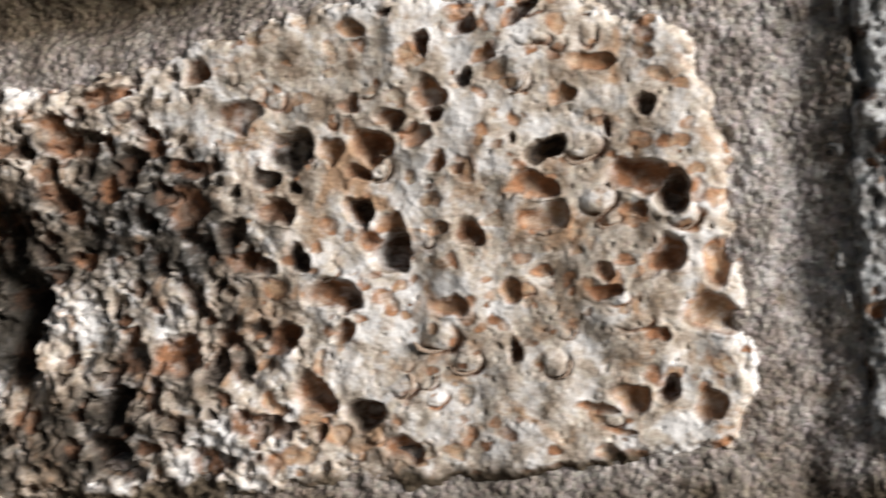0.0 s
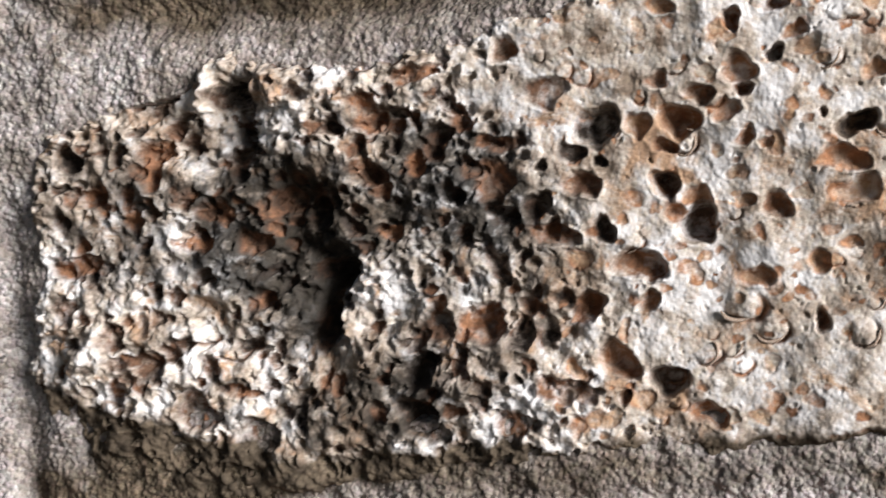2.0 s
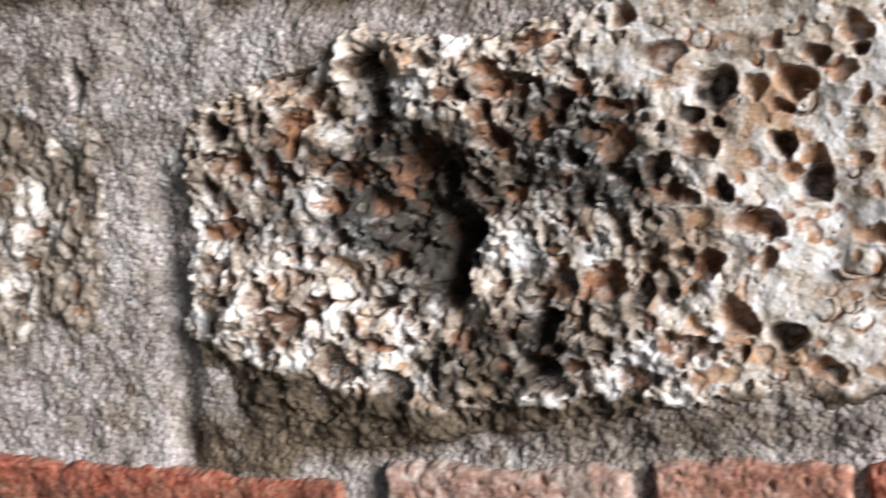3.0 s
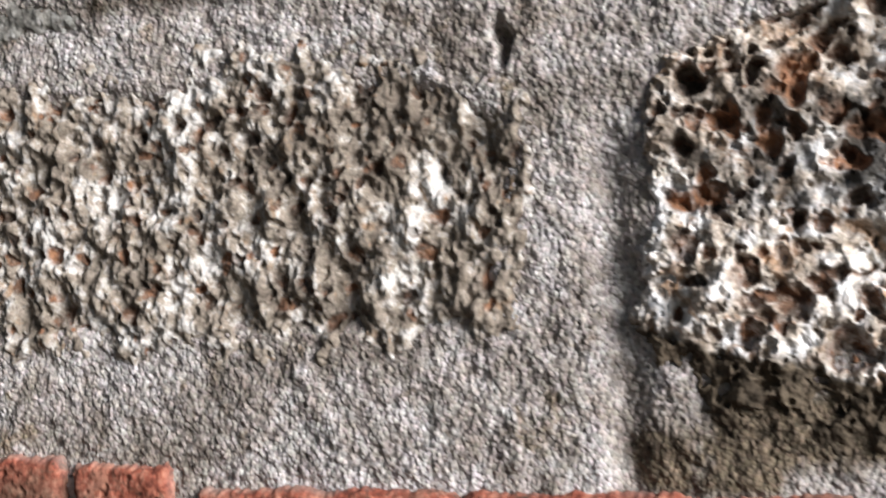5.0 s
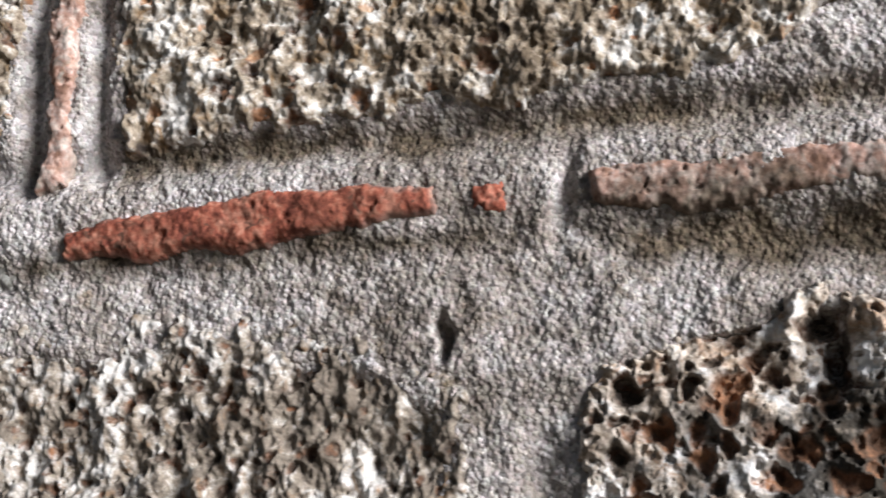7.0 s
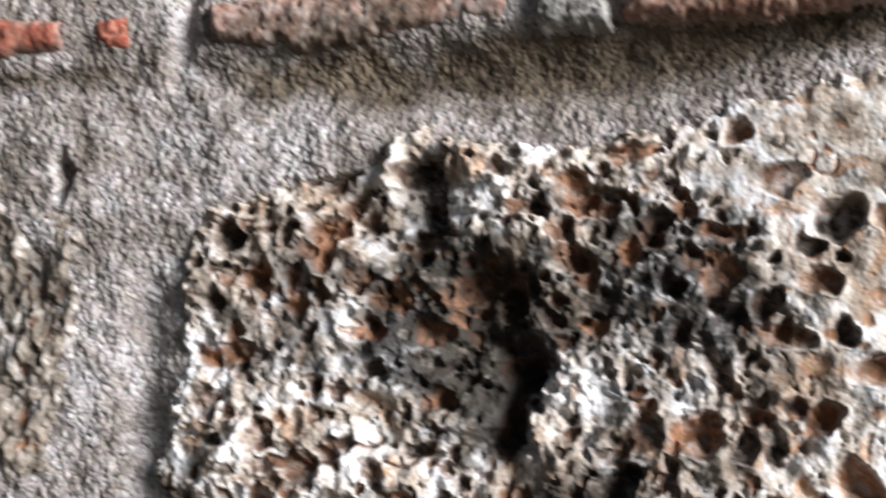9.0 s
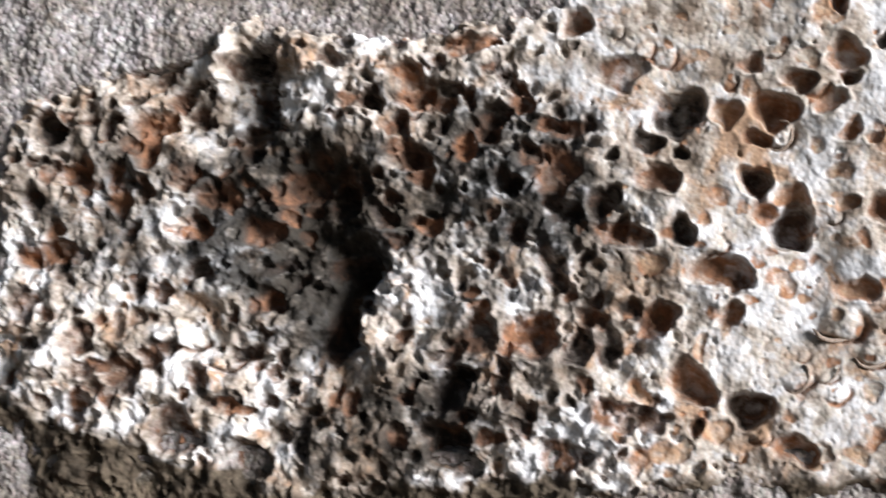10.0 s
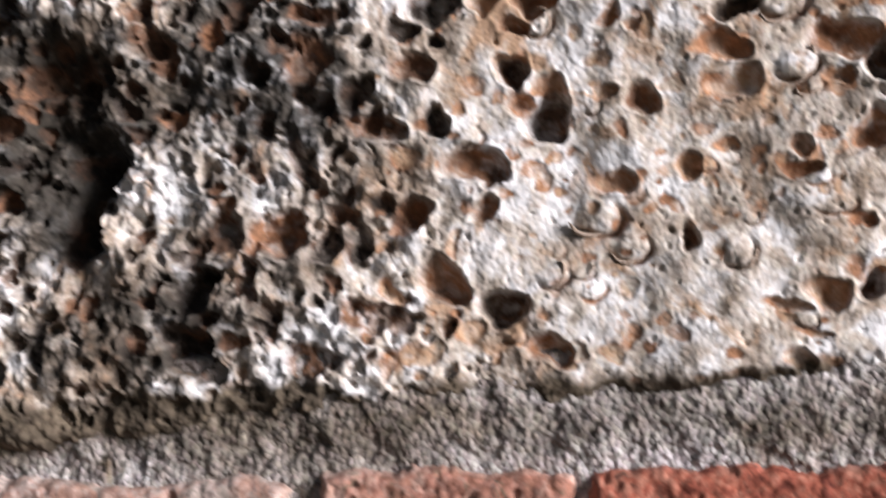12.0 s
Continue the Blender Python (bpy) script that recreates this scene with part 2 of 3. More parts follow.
def scatter(rel, rng, count, box, sizes, deep, tones=None, room=None, power=2.0, small=True):
    """Small natural hollows strewn over a stretch of a face."""
    x0, x1, z0, z1 = box
    for _ in range(count):
        x, z = rng.uniform(x0, x1), rng.uniform(z0, z1)
        if room is not None and rng.rand() > room(x, z):
            continue
        r = sizes[0] + (sizes[1] - sizes[0]) * rng.rand() ** power
        tone = None if tones is None else rng.uniform(*tones)
        rel.hollow(x, z, r, r * rng.uniform(0.6, 1.0), r * rng.uniform(*deep), tone, rng.uniform(-0.9, 0.9), rng.uniform(1.8, 2.6), 0.0, rng.uniform(0.1, 0.4), small)


def hull(cx, cz, hx, hz, lean=0.0):
    """A box outline with cut corners: centre, half sizes and lean in degrees."""
    c, s = math.cos(radians(lean)), math.sin(radians(lean))
    k = min(hx, hz) * 0.14
    pts = [(-hx, -hz + k), (-hx + k, -hz), (hx - k, -hz), (hx, -hz + k), (hx, hz - k), (hx - k, hz), (-hx + k, hz), (-hx, hz - k)]
    return [(cx + x * c - z * s, cz + x * s + z * c) for x, z in pts]

# ---- outlines of the stones ----
UNDER = [(-0.20, -0.062), (-0.173, -0.068), (-0.103, -0.090), (-0.046, -0.108), (0.018, -0.117), (0.127, -0.111), (0.275, -0.108), (0.375, -0.097), (0.48, -0.093)]
BLOCK = [(-0.164, 0.079), (-0.175, -0.004), (-0.183, -0.066), (-0.184, -0.130), (-0.165, -0.150), (-0.046, -0.156), (0.018, -0.150),
         (0.127, -0.130), (0.275, -0.125), (0.375, -0.112), (0.444, -0.103), (0.456, -0.062), (0.455, -0.003), (0.449, 0.05),
         (0.447, 0.088), (0.441, 0.111), (0.432, 0.125), (0.413, 0.138), (0.37, 0.155), (0.28, 0.163), (0.187, 0.153), (0.143, 0.141),
         (0.113, 0.127), (0.076, 0.123), (0.004, 0.132), (-0.036, 0.134), (-0.058, 0.124), (-0.098, 0.118), (-0.152, 0.098)]
WEATHERED = [(-0.73, 0.160), (-0.626, 0.158), (-0.493, 0.152), (-0.41, 0.148), (-0.294, 0.134), (-0.224, 0.093), (-0.207, 0.046),
             (-0.228, -0.009), (-0.240, -0.076), (-0.309, -0.094), (-0.635, -0.075), (-0.73, -0.07)]
UPPER_BLOCK = [(-0.487, 0.42), (-0.489, 0.30), (-0.478, 0.252), (-0.402, 0.264), (-0.326, 0.264), (-0.265, 0.270), (-0.191, 0.262), (-0.101, 0.270),
               (-0.03, 0.285), (0.03, 0.31), (0.04, 0.42)]
SIDE_BLOCK = [(-0.72, 0.42), (-0.72, 0.262), (-0.60, 0.268), (-0.565, 0.275), (-0.556, 0.31), (-0.556, 0.42)]
CRACKED_BLOCK = [(0.497, 0.16), (0.493, 0.02), (0.498, -0.08), (0.515, -0.115), (0.61, -0.11), (0.61, 0.17)]

# ---- the wall: mortar sheet and core ----
NAME_WALL = "wall_front"
UP_ROW, LOW_ROW = 0.203, -0.172  # centre lines of the two brick courses


def mortar_sheet():
    rel = Relief(-0.70, 0.58, -0.24, 0.41, 0.0011)
    X, Z = rel.X, rel.Z
    low = LOW_ROW + 0.02 * X
    Y = 0.007 + 0.010 * fbm(X, Z, 0.09, 3, 1) + 0.005 * fbm(X, Z, 0.02, 3, 5)
    Y -= 0.0012 * pebbles(0.7 * X + 0.3 * rel.wx, 0.7 * Z + 0.3 * rel.wz, 0.0044, 3) + 0.0011 * pebbles(X, Z, 0.0027, 8) - 0.004 * fbm(X, Z, 0.009, 3, 9, 0.7)
    # flush beds round the brick courses, beds that slope back under stones and bricks
    Y -= 0.003 * np.exp(-((Z - low + 0.01) / 0.030) ** 4)
    Y -= 0.003 * np.exp(-((Z - low - 0.040) / 0.018) ** 2) * np.clip((X - 0.05) / 0.1, 0, 1)
    Y -= 0.004 * np.exp(-((Z - UP_ROW - 0.004) / 0.026) ** 4)
    bed = np.interp(X, (-0.20, 0.0, 0.11, 0.22, 0.40), (0.172, 0.163, 0.164, 0.184, 0.192))
    Y += (0.016 + 0.008 * np.clip((X - 0.02) / 0.1, 0, 1)) * np.exp(-((Z - bed) / 0.021) ** 2) * np.clip((X + 0.18) / 0.14, 0.15, 1)
    Y += 0.012 * np.exp(-((Z - 0.252) / 0.014) ** 2)
    Y += 0.010 * np.exp(-((X + 0.170 + 0.02 * fbm(X, Z, 0.03, 3, 2)) / 0.007) ** 2) * np.clip((Z - 0.165) / 0.03, 0, 1) * np.clip((0.245 - Z) / 0.03, 0, 1)
    Y += (0.013 * np.exp(-((X + 0.548) / 0.010) ** 2) + 0.010 * np.exp(-((X + 0.497) / 0.008) ** 2)) * np.clip((Z - 0.225) / 0.02, 0, 1)
    rag = 0.02 * fbm(X, Z, 0.04, 4, 3)
    # olive-brown growth in the beds, deepened by painted shade under bricks and stones
    grime_shade = (1.1 + 0.6 * np.exp(-((X - 0.08) / 0.09) ** 2)) * np.exp(-((Z - bed - 0.003 + rag) / 0.021) ** 2) * np.clip((X + 0.17) / 0.05, 0, 1) + 0.8 * np.exp(-((Z - 0.180 + rag) / 0.009) ** 2) * (X < -0.2)
    grime_shade += 0.9 * np.exp(-((Z - 0.253 + rag) / 0.015) ** 2) * (X > -0.48) + (0.8 + 0.7 * np.clip((0.08 - X) / 0.1, 0, 1)) * np.exp(-((Z + 0.124 + 0.02 * np.clip((0.02 - X) / 0.15, 0, 1) + rag) / (0.018 + 0.009 * np.clip((0.04 - X) / 0.1, 0, 1))) ** 2) * np.clip((X + 0.20) / 0.02, 0, 1)
    rel.grime_shade = np.clip(grime_shade * (1.0 + 1.6 * fbm(X, Z, 0.03, 5, 12, 0.65)), 0, 1)
    # thick smear beside the weathered stone, raked joint beside the large block
    Y -= 0.003 * np.exp(-((X + 0.245) / 0.04) ** 2) * np.exp(-((Z - 0.08) / 0.09) ** 2)
    Y += 0.008 * np.exp(-((X + 0.190) / 0.014) ** 2) * np.clip((0.07 - Z) / 0.04, 0, 1)
    Y += 0.004 * np.exp(-((X - 0.484 + 0.03 * fbm(X, Z, 0.05, 3, 4)) / 0.015) ** 2) - 0.005 * np.clip((X - 0.486 + 0.04 * fbm(X, Z, 0.05, 3, 4)) / 0.03, 0, 1)
    under = np.clip((Z - np.interp(X, [p[0] for p in UNDER], [p[1] for p in UNDER]) - 0.016) / 0.012, 0, 1)
    Y += 0.045 * np.clip((inside(X, Z, BLOCK) - 0.012) / 0.010, 0, 1) * under
    Y += 0.045 * np.clip((inside(X, Z, WEATHERED) - 0.032) / 0.060, 0, 1)
    for poly in (UPPER_BLOCK, SIDE_BLOCK, CRACKED_BLOCK):
        Y += 0.045 * np.clip((inside(X, Z, poly) - 0.012) / 0.010, 0, 1)
    rel.Y = Y
    rng = np.random.RandomState(5)
    scatter(rel, rng, 1500, (-0.70, 0.58, -0.24, 0.41), (0.0012, 0.0032), (0.4, 0.9), None, None, 3.0)
    rel.hollow(-0.249, 0.118, 0.0068, 0.023, 0.022, None, 0.05)
    rim = np.minimum(np.minimum(X + 0.70, 0.58 - X), np.minimum(Z + 0.24, 0.41 - Z))
    rel.Y += 0.03 * np.clip(1 - rim / 0.012, 0, 1) ** 2
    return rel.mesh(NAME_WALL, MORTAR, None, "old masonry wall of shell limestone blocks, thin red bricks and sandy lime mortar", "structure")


wall = mortar_sheet()

bm = bmesh.new()
for x0, x1, y0, y1, z0, z1 in ((-3.5, 3.5, 0.08, 0.6, 0.0, 2.7), (-3.5, -0.70, 0.02, 0.0799, 0.0, 2.7), (0.58, 3.5, 0.02, 0.0799, 0.0, 2.7),
                               (-0.6999, 0.5799, 0.02, 0.0799, 0.0, Z0 - 0.24), (-0.6999, 0.5799, 0.02, 0.0799, Z0 + 0.41, 2.7)):
    bmesh.ops.create_cube(bm, size=1, matrix=Matrix.Translation(((x0 + x1) / 2, (y0 + y1) / 2, (z0 + z1) / 2)) @ Matrix.Diagonal((x1 - x0, y1 - y0, z1 - z0, 1)))
me = bpy.data.meshes.new("wall_core")
bm.to_mesh(me)
me.materials.append(MORTAR)
tagged(new("wall_core", me), "plain mortared body of the old wall behind its facing", kind="structure")

bm = bmesh.new()
bmesh.ops.create_grid(bm, x_segments=60, y_segments=60, size=400)
for v in bm.verts:
    v.co.z = 0.0 if v.co.length < 30 else 0.4 * noise.noise(v.co * 0.02)
me = bpy.data.meshes.new("ground")
bm.to_mesh(me)
me.materials.append(EARTH)
tagged(new("ground", me), "trodden brown earth at the foot of the wall", kind="structure")

# ---- the large shell limestone block ----
# Shell moulds of the block, by their look: centre x, height z, half width, half height.
RUST_RIGHT = (
    (0.289, 0.101, 0.0080, 0.0110), (0.267, 0.089, 0.0110, 0.0050), (0.244, 0.098, 0.0070, 0.0050), (0.255, 0.074, 0.0110, 0.0100),
    (0.245, 0.061, 0.0080, 0.0040), (0.199, 0.043, 0.0110, 0.0060), (0.249, 0.024, 0.0080, 0.0070), (0.227, -0.005, 0.0140, 0.0090),
    (0.232, -0.027, 0.0080, 0.0060), (0.212, -0.061, 0.0120, 0.0120), (0.263, -0.092, 0.0120, 0.0070), (0.399, 0.049, 0.0170, 0.0100),
    (0.397, 0.032, 0.0060, 0.0030), (0.410, 0.007, 0.0120, 0.0100), (0.379, 0.001, 0.0060, 0.0050), (0.377, -0.010, 0.0090, 0.0040),
    (0.405, -0.034, 0.0070, 0.0040), (0.370, -0.072, 0.0130, 0.0030), (0.306, 0.025, 0.0090, 0.0080),
)
TAN_RIGHT = (
    (0.248, 0.140, 0.0100, 0.0050), (0.321, 0.119, 0.0070, 0.0040), (0.281, 0.079, 0.0090, 0.0060), (0.302, 0.060, 0.0040, 0.0040),
    (0.291, 0.064, 0.0050, 0.0060), (0.231, 0.074, 0.0100, 0.0070), (0.341, 0.049, 0.0120, 0.0080), (0.350, 0.031, 0.0130, 0.0080),
    (0.289, 0.028, 0.0050, 0.0050), (0.207, 0.016, 0.0080, 0.0050), (0.328, -0.008, 0.0070, 0.0060), (0.344, 0.002, 0.0050, 0.0040),
    (0.373, 0.111, 0.0120, 0.0050), (0.362, 0.095, 0.0070, 0.0060), (0.432, -0.024, 0.0140, 0.0110), (0.437, 0.004, 0.0090, 0.0110),
    (0.388, -0.066, 0.0100, 0.0090), (0.429, -0.073, 0.0080, 0.0090), (0.380, -0.084, 0.0090, 0.0020), (0.295, -0.014, 0.0110, 0.0060),
    (0.262, 0.031, 0.0090, 0.0070), (0.375, -0.096, 0.0080, 0.0060),
)
DARK_RIGHT = (
    (0.287, 0.129, 0.0060, 0.0060), (0.311, 0.135, 0.0070, 0.0050), (0.340, 0.140, 0.0090, 0.0050), (0.309, 0.108, 0.0050, 0.0060),
    (0.291, 0.089, 0.0050, 0.0050), (0.333, 0.075, 0.0020, 0.0030), (0.348, 0.067, 0.0110, 0.0070), (0.262, 0.016, 0.0140, 0.0110),
    (0.246, 0.039, 0.0090, 0.0070), (0.240, -0.073, 0.0140, 0.0080), (0.215, -0.083, 0.0050, 0.0040), (0.328, -0.041, 0.0040, 0.0080),
    (0.404, 0.087, 0.0070, 0.0050), (0.384, 0.077, 0.0030, 0.0040), (0.416, 0.040, 0.0090, 0.0120), (0.434, 0.119, 0.0040, 0.0020),
    (0.409, -0.063, 0.0070, 0.0060), (0.236, -0.012, 0.0060, 0.0050), (0.376, 0.136, 0.0030, 0.0010), (0.268, 0.147, 0.0060, 0.0020),
)
RAISED_RIGHT = (
    (0.338, 0.104, 0.0080, 0.0050), (0.258, 0.062, 0.0080, 0.0060), (0.285, -0.031, 0.0130, 0.0090), (0.300, -0.045, 0.0090, 0.0080),
    (0.350, -0.048, 0.0080, 0.0080), (0.264, -0.058, 0.0080, 0.0060), (0.377, 0.126, 0.0050, 0.0080), (0.371, 0.068, 0.0120, 0.0080),
    (0.377, 0.039, 0.0110, 0.0080), (0.383, 0.028, 0.0070, 0.0040), (0.421, 0.029, 0.0090, 0.0080), (0.347, 0.126, 0.0100, 0.0040),
    (0.392, -0.027, 0.0120, 0.0050), (0.225, 0.006, 0.0070, 0.0040), (0.357, -0.032, 0.0050, 0.0030), (0.278, -0.057, 0.0070, 0.0030),
)
RUST_LEFT = (
    (-0.075, 0.072, 0.0110, 0.0140), (0.064, 0.121, 0.0110, 0.0050), (0.069, 0.097, 0.0110, 0.0070), (0.073, 0.086, 0.0100, 0.0070),
    (0.156, 0.123, 0.0110, 0.0070), (0.197, 0.043, 0.0110, 0.0080), (-0.141, 0.007, 0.0170, 0.0080), (-0.028, -0.075, 0.0160, 0.0040),
    (0.106, -0.023, 0.0070, 0.0050), (0.131, -0.037, 0.0140, 0.0130), (0.100, 0.060, 0.0070, 0.0090), (0.077, 0.020, 0.0090, 0.0060),
    (0.196, -0.029, 0.0090, 0.0110), (-0.115, 0.052, 0.0080, 0.0110), (-0.093, 0.036, 0.0090, 0.0090), (-0.055, 0.020, 0.0100, 0.0070),
    (0.039, 0.086, 0.0080, 0.0050),
)
TAN_LEFT = (
    (0.179, 0.096, 0.0170, 0.0080), (0.146, 0.047, 0.0140, 0.0120), (0.177, 0.013, 0.0140, 0.0070), (0.147, -0.099, 0.0110, 0.0100),
    (0.176, -0.077, 0.0150, 0.0090), (0.105, -0.038, 0.0110, 0.0110), (0.100, 0.113, 0.0130, 0.0070), (-0.086, -0.059, 0.0100, 0.0130),
    (-0.059, -0.088, 0.0160, 0.0130), (-0.019, -0.103, 0.0160, 0.0100), (-0.037, 0.037, 0.0130, 0.0090), (0.005, 0.041, 0.0140, 0.0100),
    (-0.012, 0.018, 0.0110, 0.0090), (-0.056, 0.050, 0.0100, 0.0080), (0.122, 0.095, 0.0050, 0.0070), (0.150, 0.067, 0.0100, 0.0060),
    (0.111, 0.068, 0.0080, 0.0100), (0.066, 0.059, 0.0100, 0.0080), (0.194, -0.081, 0.0090, 0.0060), (-0.148, -0.020, 0.0100, 0.0100),
    (-0.113, -0.040, 0.0090, 0.0110),
)
DARK_LEFT = (
    (-0.015, 0.112, 0.0110, 0.0120), (-0.011, 0.093, 0.0080, 0.0160), (-0.011, 0.075, 0.0080, 0.0060), (-0.018, 0.061, 0.0090, 0.0050),
    (-0.136, 0.076, 0.0120, 0.0080), (-0.142, 0.058, 0.0070, 0.0040), (-0.051, 0.097, 0.0080, 0.0030), (0.050, 0.084, 0.0090, 0.0040),
    (-0.002, -0.001, 0.0100, 0.0040), (-0.116, 0.004, 0.0080, 0.0040), (0.042, -0.005, 0.0090, 0.0110), (0.028, -0.040, 0.0070, 0.0150),
    (0.090, -0.066, 0.0110, 0.0120), (0.090, -0.092, 0.0130, 0.0120), (0.101, -0.104, 0.0080, 0.0070), (0.207, 0.074, 0.0150, 0.0110),
)
DARK_MID = (
    (0.192, 0.061, 0.0080, 0.0070), (0.175, 0.055, 0.0040, 0.0040), (0.209, 0.054, 0.0040, 0.0040), (0.158, -0.043, 0.0100, 0.0100),
    (0.170, 0.031, 0.0090, 0.0080), (0.144, 0.030, 0.0060, 0.0050), (0.132, 0.055, 0.0070, 0.0080), (0.209, 0.016, 0.0080, 0.0080),
    (0.090, 0.091, 0.0080, 0.0050), (-0.142, -0.043, 0.0070, 0.0050), (0.005, -0.066, 0.0080, 0.0040),
    (0.014, -0.089, 0.0060, 0.0150), (0.120, 0.096, 0.0040, 0.0060), (0.121, 0.042, 0.0080, 0.0070),
    (0.034, 0.033, 0.0100, 0.0100), (0.121, -0.059, 0.0040, 0.0120), (0.013, 0.127, 0.0040, 0.0030),
)
RAISED_LEFT = (
    (-0.103, 0.072, 0.0050, 0.0040), (-0.057, 0.052, 0.0080, 0.0090), (-0.128, 0.084, 0.0180, 0.0060), (0.093, -0.079, 0.0070, 0.0080),
    (-0.030, -0.049, 0.0110, 0.0080), (-0.049, -0.041, 0.0080, 0.0060), (0.179, 0.118, 0.0040, 0.0040),
)
VALLEY = [(-0.018, 0.110), (-0.012, 0.075), (0.010, 0.055), (0.032, 0.030), (0.038, -0.004), (0.026, -0.030), (0.022, -0.060)]
SHADED_CRUST = [(-0.055, 0.055), (-0.015, 0.075), (0.03, 0.075), (0.062, 0.068), (0.10, 0.085), (0.165, 0.080), (0.178, 0.02), (0.165, 0.004), (0.082, -0.001),
         (0.050, -0.004), (0.033, -0.052), (0.006, -0.058), (-0.025, -0.015), (-0.057, -0.002)]
LEFT_FILM = [(-0.165, 0.080), (-0.150, 0.0), (-0.120, -0.022), (-0.06, -0.018), (-0.02, -0.050), (0.03, -0.06), (0.03, 0.06), (-0.03, 0.085), (-0.10, 0.085)]
MIDDLE_FILM = [(0.05, 0.110), (0.02, 0.06), (0.07, -0.02), (0.03, -0.10), (0.14, -0.10), (0.20, -0.04), (0.20, 0.05), (0.165, 0.105)]
LOW_SHADED_CRUST = [(0.030, -0.066), (0.086, -0.050), (0.113, -0.059), (0.115, -0.111), (0.025, -0.110), (0.000, -0.085)]
LEDGE = [(-0.171, -0.072), (-0.132, -0.030), (-0.091, -0.026), (-0.051, -0.024), (-0.019, -0.055), (0.012, -0.068), (-0.029, -0.076), (-0.06, -0.07), (-0.129, -0.077)]


def shell_block():
    rel = Relief(-0.20, 0.475, -0.158, 0.185, 0.0007)
    X, Z = rel.X, rel.Z
    rel.outline(BLOCK, 0.016, 0.032, 0.026)
    worn = 1 / (1 + np.exp((X - 0.185 + 0.30 * (Z - 0.02) + 0.10 * fbm(X, Z, 0.05, 3, 6)) / 0.012))  # the weathered half
    rel.Y += 0.010 * fbm(X, Z, 0.08, 3, 4) + 0.008 * fbm(X, Z, 0.03, 3, 13) + worn * 0.016 * fbm(X, Z, 0.026, 3, 8, 0.5)
    rel.fine = (0.0014 + 0.0030 * worn) * fbm(X, Z, 0.006, 4, 2, 0.68) + 0.0020 * (1 - worn) * fbm(X, Z, 0.016, 3, 8)
    rel.fine -= 0.0024 * worn * pebbles(rel.wx, rel.wz, 0.0085, 4)
    # the sunken end: it falls away gently towards a step, which stands over it in an uneven line
    turn = [p[1] for p in VALLEY[::-1]]
    step = X - np.interp(Z, turn, [p[0] + 0.005 for p in VALLEY[::-1]]) + 0.045 * fbm(X, Z, 0.026, 4, 6, 0.6)
    shelf = np.where(step < 0, np.exp(np.minimum(step, 0) / 0.050), np.clip(1 - step / 0.015, 0, 1))
    shelf = shelf * np.clip((0.128 - Z) / 0.02, 0, 1) * np.clip((Z + 0.070) / 0.025, 0, 1)
    shelf = shelf * np.clip(0.80 + 2.4 * fbm(X, Z, 0.034, 4, 3, 0.6), 0.15, 1.35)  # broken up by rubble
    rel.Y += 0.023 * shelf
    d = near_line(X + 0.016 * fbm(X, Z, 0.03, 3, 6), Z + 0.01 * fbm(X, Z, 0.02, 3, 1), VALLEY)
    rel.Y += 0.004 * np.exp(-(d / 0.013) ** 2)
    # a crumbling ledge stands out under the sunken end
    ledge = np.clip(inside(X + 0.02 * fbm(X, Z, 0.02, 4, 3), Z + 0.02 * fbm(X, Z, 0.02, 4, 9), LEDGE) / 0.012, 0, 1)
    rel.Y -= 0.009 * ledge * (1 + 0.8 * fbm(X, Z, 0.02, 3, 2))
    rel.Y -= 0.006 * np.exp(-((np.hypot(X + 0.012, Z - 0.105) - 0.026) / 0.007) ** 2) * (Z > 0.1)
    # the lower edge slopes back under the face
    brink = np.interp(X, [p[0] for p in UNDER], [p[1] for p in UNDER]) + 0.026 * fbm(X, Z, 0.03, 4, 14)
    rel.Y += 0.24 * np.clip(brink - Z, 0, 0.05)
    rel.grime_shade = np.clip((brink + 0.004 - Z) / 0.008 + 1.2 * fbm(X, Z, 0.012, 4, 6), 0, 1)
    rel.wx += 0.003 * worn * fbm(X, Z, 0.006, 3, 5, 0.6)
    rel.wz += 0.003 * worn * fbm(X, Z, 0.006, 3, 11, 0.6)
    rel.fine += 0.007 * shelf * fbm(X, Z, 0.014, 3, 15, 0.55)
    rng = np.random.RandomState(21)
    box = (-0.18, 0.46, -0.13, 0.165)
    share = lambda x, z: 1.0 if x < 0.175 - 0.3 * z + rng.uniform(-0.03, 0.03) else 0.0
    scatter(rel, rng, 2200, box, (0.0016, 0.0050), (1.0, 1.9), None, share, 1.7)
    # low tones put pit shade into the colour, besides brown shell skin
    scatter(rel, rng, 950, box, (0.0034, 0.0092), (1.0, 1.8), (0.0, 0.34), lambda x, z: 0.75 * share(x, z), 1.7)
    scatter(rel, rng, 900, (0.15, 0.46, -0.13, 0.165), (0.0008, 0.0022), (0.5, 1.1), None, None, 2.0)
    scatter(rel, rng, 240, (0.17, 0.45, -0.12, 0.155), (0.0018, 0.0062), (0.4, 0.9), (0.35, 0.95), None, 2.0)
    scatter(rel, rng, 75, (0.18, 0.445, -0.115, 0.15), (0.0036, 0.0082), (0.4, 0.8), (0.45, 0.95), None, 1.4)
    rel.pits *= 1 - 0.5 * ledge
    rel.calm = 0.7 - 0.55 * worn
